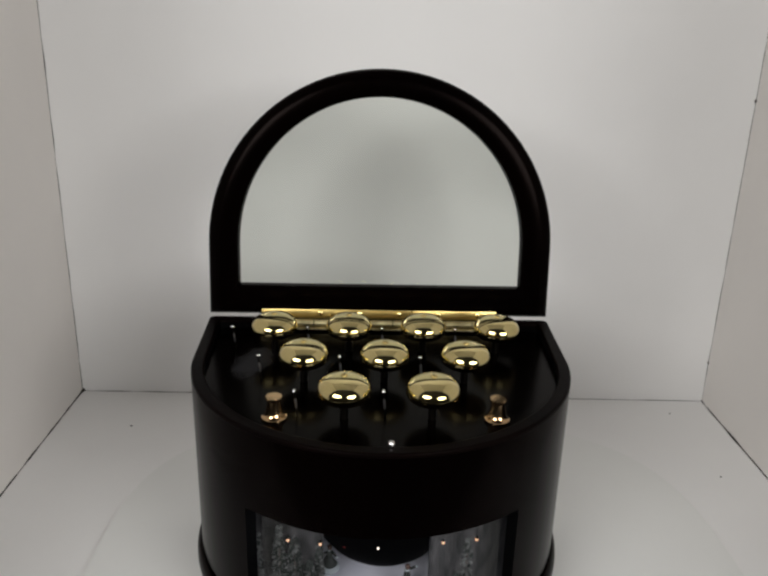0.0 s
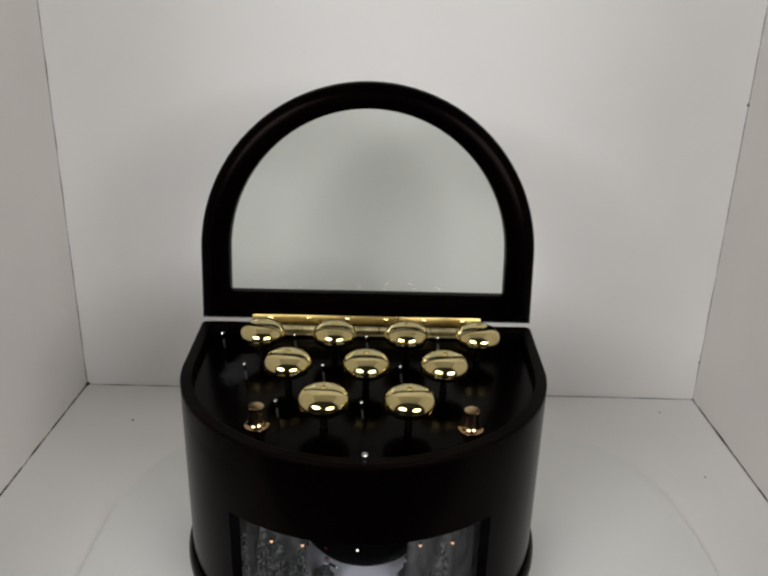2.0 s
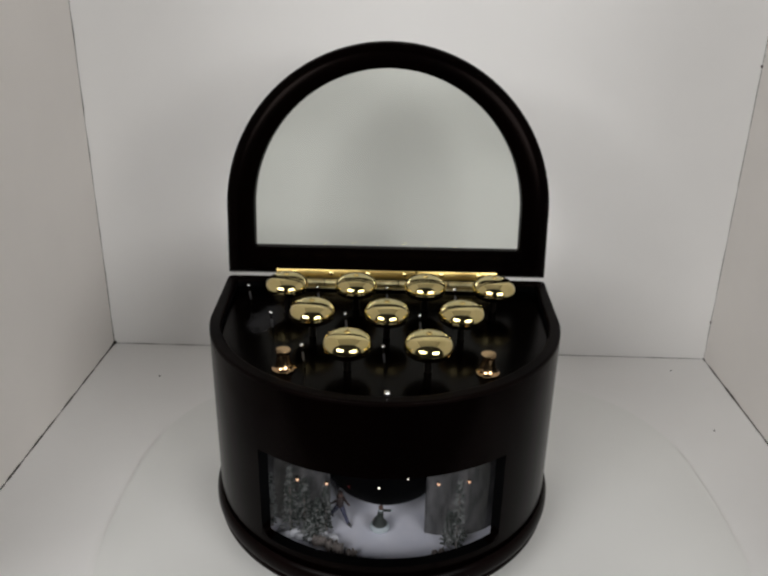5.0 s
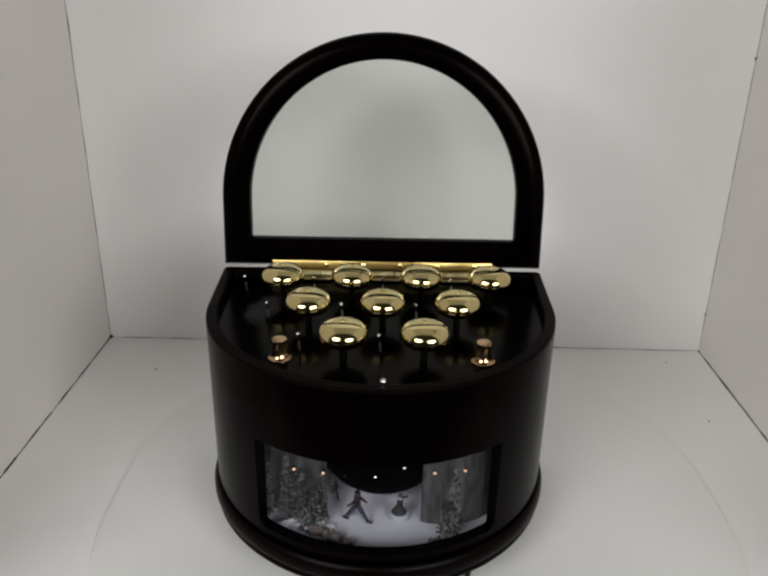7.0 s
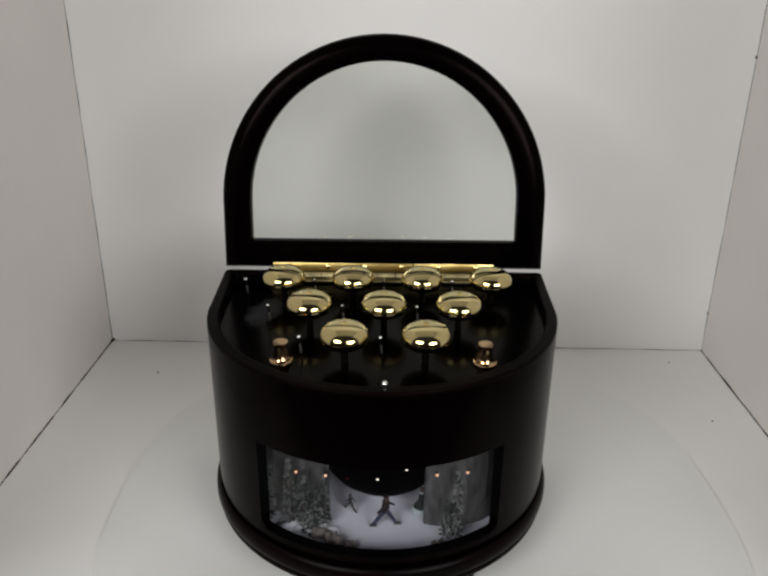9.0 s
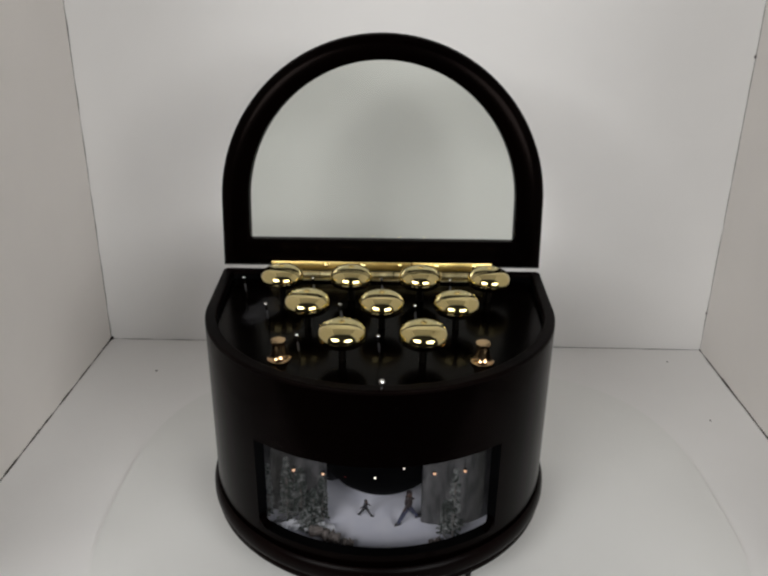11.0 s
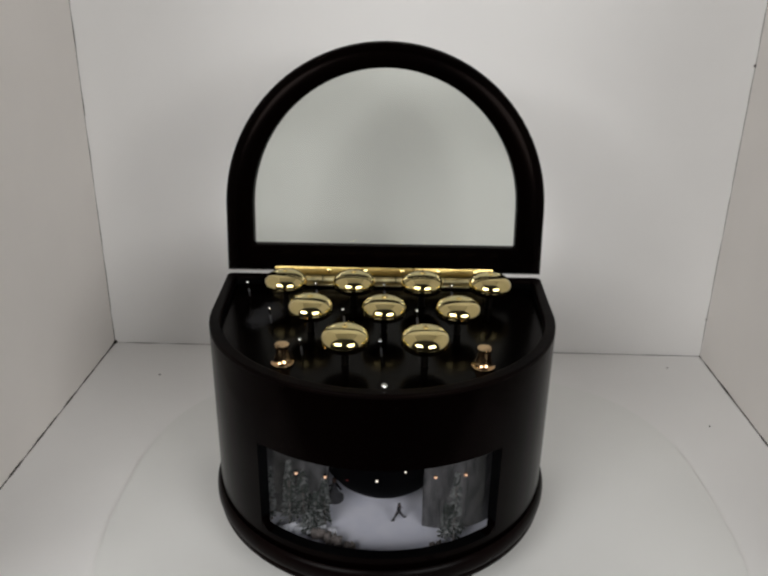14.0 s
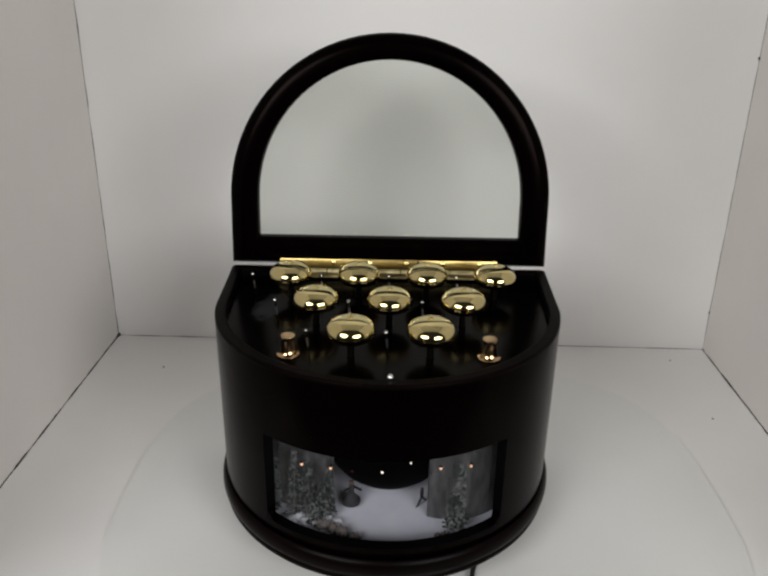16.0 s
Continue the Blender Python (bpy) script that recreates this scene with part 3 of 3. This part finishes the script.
def pine(x, y, h, r, seed, snowy):
    rnd = random.Random(seed)
    tree = holder("pine_tree", "small frosted model pine tree on the rink edge", "tree", "model pine trees", pose(x, y, FLOOR_Z))
    bm = bmesh.new()
    rod(bm, (0, 0, 0), (0, 0, h * 0.96), 0.0011, 0.0004)
    part("trunk", bm, ROCK, tree, "thin brown trunk")
    bm = bmesh.new()
    for k in range(330):
        f = rnd.random() ** 0.8
        z = h * (0.08 + 0.9 * f)
        reach = r * (1 - f) ** 0.8 * rnd.uniform(0.45, 1.0) + 0.0008
        a = rnd.uniform(0, 2 * math.pi)
        p = Vector((reach * math.cos(a), reach * math.sin(a), z))
        s = rnd.uniform(0.0006, 0.0014)
        blob(bm, p, (s * 1.3, s * 0.8, s * 0.7), 1 if rnd.random() < snowy else 0, 1, 0.5, a)
    for k in range(26):
        f = rnd.uniform(0.05, 0.85)
        a = rnd.uniform(0, 2 * math.pi)
        reach = r * (1.25 - f) * rnd.uniform(0.8, 1.4)
        tip = Vector((reach * math.cos(a), reach * math.sin(a), h * f - rnd.uniform(0.0, 0.35) * reach))
        rod(bm, (0, 0, h * f + 0.001), tip, 0.0006, 0.0003, 1 if rnd.random() < 0.5 else 0, 5)
    part("crown", bm, [PINE, FROST], tree, "frosted green needles")
    return tree


pine(-0.0530, -0.1165, 0.036, 0.0062, 1, 0.25)
pine(-0.0470, -0.1090, 0.046, 0.0045, 8, 0.25)
pine(-0.0745, -0.1085, 0.060, 0.0075, 2, 0.30)
pine(-0.0640, -0.1080, 0.050, 0.0085, 3, 0.30)
pine(-0.0585, -0.1200, 0.020, 0.0070, 6, 0.30)
pine(-0.0900, -0.1050, 0.050, 0.0030, 7, 0.60)
pine(0.0545, -0.1260, 0.064, 0.0062, 4, 0.60)
pine(0.0480, -0.1245, 0.034, 0.0050, 5, 0.30)


def rock(x, y, s, seed):
    bm = bmesh.new()
    rnd = random.Random(seed)
    for k in range(4):
        blob(bm, (rnd.uniform(-0.6, 0.6) * s[0], rnd.uniform(-0.5, 0.5) * s[1], s[2] * rnd.uniform(0.2, 0.4)), (s[0] * rnd.uniform(0.45, 0.7), s[1] * 0.6, s[2] * rnd.uniform(0.4, 0.65)), 0, 2, 0.55, rnd.uniform(0, 3))
    thing("rock", bm, ROCK, "brown moulded rock at the rink edge", "rock", "rocks at the rink edge", m=pose(x, y, FLOOR_Z), smooth=False)


rock(-0.0390, -0.1330, (0.0085, 0.005, 0.0110), 1)
rock(-0.0270, -0.1395, (0.0060, 0.004, 0.0080), 2)
rock(-0.0500, -0.1265, (0.0070, 0.004, 0.0090), 3)
rock(0.0400, -0.1360, (0.0055, 0.004, 0.0080), 4)

bm = bmesh.new()
for k in range(10):
    blob(bm, (-0.078 + 0.004 * k, -0.118 + 0.0012 * ((k * 7) % 5) - 0.0006 * k, FLOOR_Z + 0.001), (0.006, 0.004, 0.004), 0, 2, 0.4)
thing("snow_bank", bm, SNOW, "low white snow bank at the rink edge", "snow")


def lantern(x, y, z, mat, label):
    lp = holder("hanging_bulb", label, "bulb", "hanging bulbs of the stage", pose(x, y, z))
    bm = bmesh.new()
    rod(bm, (0, 0, 0.0016), (0, 0, 0.150 - z), 0.0002, 0.0002)
    part("wire", bm, BLACK, lp)
    bm = bmesh.new()
    spin(bm, [(0.0010, 0.0010), (0.0011, 0.0022), (0.0005, 0.0026)], 10)
    part("socket", bm, BLACK, lp)
    bm = bmesh.new()
    blob(bm, (0, 0, 0), (0.0012, 0.0012, 0.0016), 0, 2)
    part("glass", bm, mat, lp, "glowing bulb glass")


for x, y, z in ((-0.0682, -0.112, 0.0919), (-0.0458, -0.112, 0.0888), (0.0396, -0.112, 0.0905), (0.0628, -0.112, 0.0933)):
    lantern(x, y, z, BULB, "tiny warm glowing bulb hanging on a black wire")
for px, py, pz, pr, glass, label in ((-0.0058, -0.1186, 0.0903, 0.0008, BULB_WHITE, "tiny white fairy light on the stage drum"),
                                     (0.0160, -0.1190, 0.0995, 0.0006, BULB_WHITE, "tiny white fairy light on the stage drum"),
                                     (-0.0290, -0.1078, 0.0830, 0.0007, BULB_RED, "tiny dim red fairy light on the stage drum")):
    bm = bmesh.new()
    blob(bm, (px, py, pz), (pr, pr, pr * 1.1), 0, 2)
    thing("fairy_light", bm, glass, label, "light", "fairy lights")


def skater(skirt):
    """One small moulded figure, about 30 mm tall, facing +x."""
    bm = bmesh.new()
    if skirt:
        spin(bm, [(0.0020, 0.0175), (0.0040, 0.0125), (0.0078, 0.0062), (0.0086, 0.0046), (0.0074, 0.0050), (0.002, 0.0074)], 18, mat=0)
        spin(bm, [(0.0076, 0.0074), (0.0094, 0.0052), (0.0093, 0.0030), (0.0080, 0.0034)], 18, mat=2)
        rod(bm, (0.001, 0.0012, 0.002), (0.0005, 0.001, 0.009), 0.0010, 0.0013, 1)
        rod(bm, (-0.0025, -0.0012, 0.002), (-0.0005, -0.001, 0.009), 0.0010, 0.0013, 1)
        rod(bm, (0.0010, 0.0020, 0.0205), (0.0100, 0.0030, 0.0205), 0.0013, 0.0011, 0)
        blob(bm, (0.0104, 0.0030, 0.0206), (0.0014, 0.0014, 0.0014), 2, 1)
        feet = ((0.0016, 0.0012), (-0.0020, -0.0012))
    else:
        rod(bm, (0.0085, 0.0012, 0.002), (0.0008, 0.001, 0.0135), 0.0012, 0.0021, 1)
        rod(bm, (-0.0085, -0.0012, 0.002), (-0.0008, -0.001, 0.0135), 0.0012, 0.0021, 1)
        feet = ((0.0095, 0.0012), (-0.0085, -0.0012))
    for fx, fy in feet:
        blob(bm, (fx, fy, 0.0017), (0.0026, 0.0012, 0.0012), 4, 2)
        box(bm, (fx - 0.0026, fy - 0.0002, 0.0), (fx + 0.0028, fy + 0.0002, 0.0008), 4)
    blob(bm, (0.0006, 0, 0.0175), (0.0031, 0.0028, 0.0052), 0, 2)
    if not skirt:
        rod(bm, (0.0006, 0.0026, 0.0205), (0.0062, 0.0036, 0.0165), 0.0012, 0.0008, 0)
        blob(bm, (0.0066, 0.0037, 0.0163), (0.0009, 0.0009, 0.0009), 3, 1)
    rod(bm, (0.0006, -0.0026, 0.0205), (-0.0048, -0.0040, 0.0150), 0.0012, 0.0008, 0)
    blob(bm, (-0.0052, -0.0041, 0.0147), (0.0009, 0.0009, 0.0009), 3, 1)
    blob(bm, (0.0012, 0, 0.0247), (0.0021, 0.0020, 0.0024), 3, 2)
    blob(bm, (0.0008, 0, 0.0262), (0.0023, 0.0022, 0.0016), 3 if skirt else 0, 2)
    spin(bm, [(0.0018, 0.0218), (0.0026, 0.0225), (0.0018, 0.0232)], 12, (0.0006, 0, 0), 2 if skirt else 0)
    return bm


SKATERS = [                                         # start angle, coat, legs, skirt, size, orbit
    (22, GREEN, NAVY, True, 0.85, 0.044, "small moulded skater in green coat with white-hemmed skirt"),
    (-65, GREEN, NAVY, True, 0.85, 0.044, "small moulded skater in green coat with white-hemmed skirt"),
    (-107, RED, BLUE, False, 1.06, 0.0495, "small moulded skater in dark red coat and blue trousers"),
    (-150, NAVY, SKATE, False, 0.58, 0.041, "smaller moulded skater in navy coat and dark trousers"),
    (-235, NAVY, NAVY, True, 0.85, 0.044, "small moulded skater in navy coat and skirt"),
]
skaters = []
for start, coat, legs, skirt, size, orbit, label in SKATERS:
    bm = skater(skirt)
    bmesh.ops.scale(bm, vec=(size, size, size), verts=bm.verts)
    skaters.append((thing("skater_figurine", bm, [coat, legs, NAVY if coat is NAVY else WHITE, SKIN, SKATE], label, "figurine", "skaters on the rink"), start, orbit))

# ---- cable, specks ----
curve = bpy.data.curves.new("power_cable", "CURVE")
curve.dimensions, curve.bevel_depth, curve.bevel_resolution, curve.use_fill_caps = "3D", 0.0019, 3, True
sp = curve.splines.new("BEZIER")
path = [(0.0705, -0.085, 0.0120), (0.0702, -0.119, 0.0048), (0.0672, -0.131, 0.0048), (0.064, -0.160, 0.0048), (0.070, -0.215, 0.0048), (0.082, -0.262, 0.0030), (0.098, -0.305, -0.0036), (0.150, -0.450, -0.0036), (0.165, -0.495, -0.0036)]
sp.bezier_points.add(len(path) - 1)
for b, p in zip(sp.bezier_points, path):
    b.co, b.handle_left_type, b.handle_right_type = p, "AUTO", "AUTO"
curve.materials.append(RUBBER)
tagged(new("power_cable", curve), "thin black power cable from under the box", "cable")

for k, (x, y, s) in enumerate(((-0.2718, 0.2023, 0.0016), (0.3482, 0.2427, 0.0011), (0.3506, 0.1102, 0.0012))):
    bm = bmesh.new()
    blob(bm, (0, 0, 0.0004), (s, s * 0.7, 0.0005), 0, 2, 0.6)
    thing("dirt_speck", bm, SPECK, "tiny dark crumb on the white floor", "crumb", "crumbs on the floor", m=pose(x, y, 0, 0, 0, 40 * k))


for z, s in ((0.052, 0.0016), (0.36, 0.0018)):
    bm = bmesh.new()
    blob(bm, (0, 0, 0), (s * 0.8, s * 0.8, s), 0, 2, 0.5)
    thing("trim_mark", bm, SPECK, "small dark mark in the wall joint", "mark", kind="structure", m=TENT @ pose(TW - 0.0004, -0.0004, z))


# ---- what moves ----
def motions():
    speed = 12.0
    for ob, start, orbit in skaters:
        rows = []
        for i in range(0, 9):
            t = 2.0 * i
            a = radians(start + speed * t - 90)
            rows.append((t, pose(HUB[0] + orbit * math.cos(a), HUB[1] + orbit * math.sin(a), FLOOR_Z, 0, 0, start + speed * t)))
        walk(ob, rows)


motions()
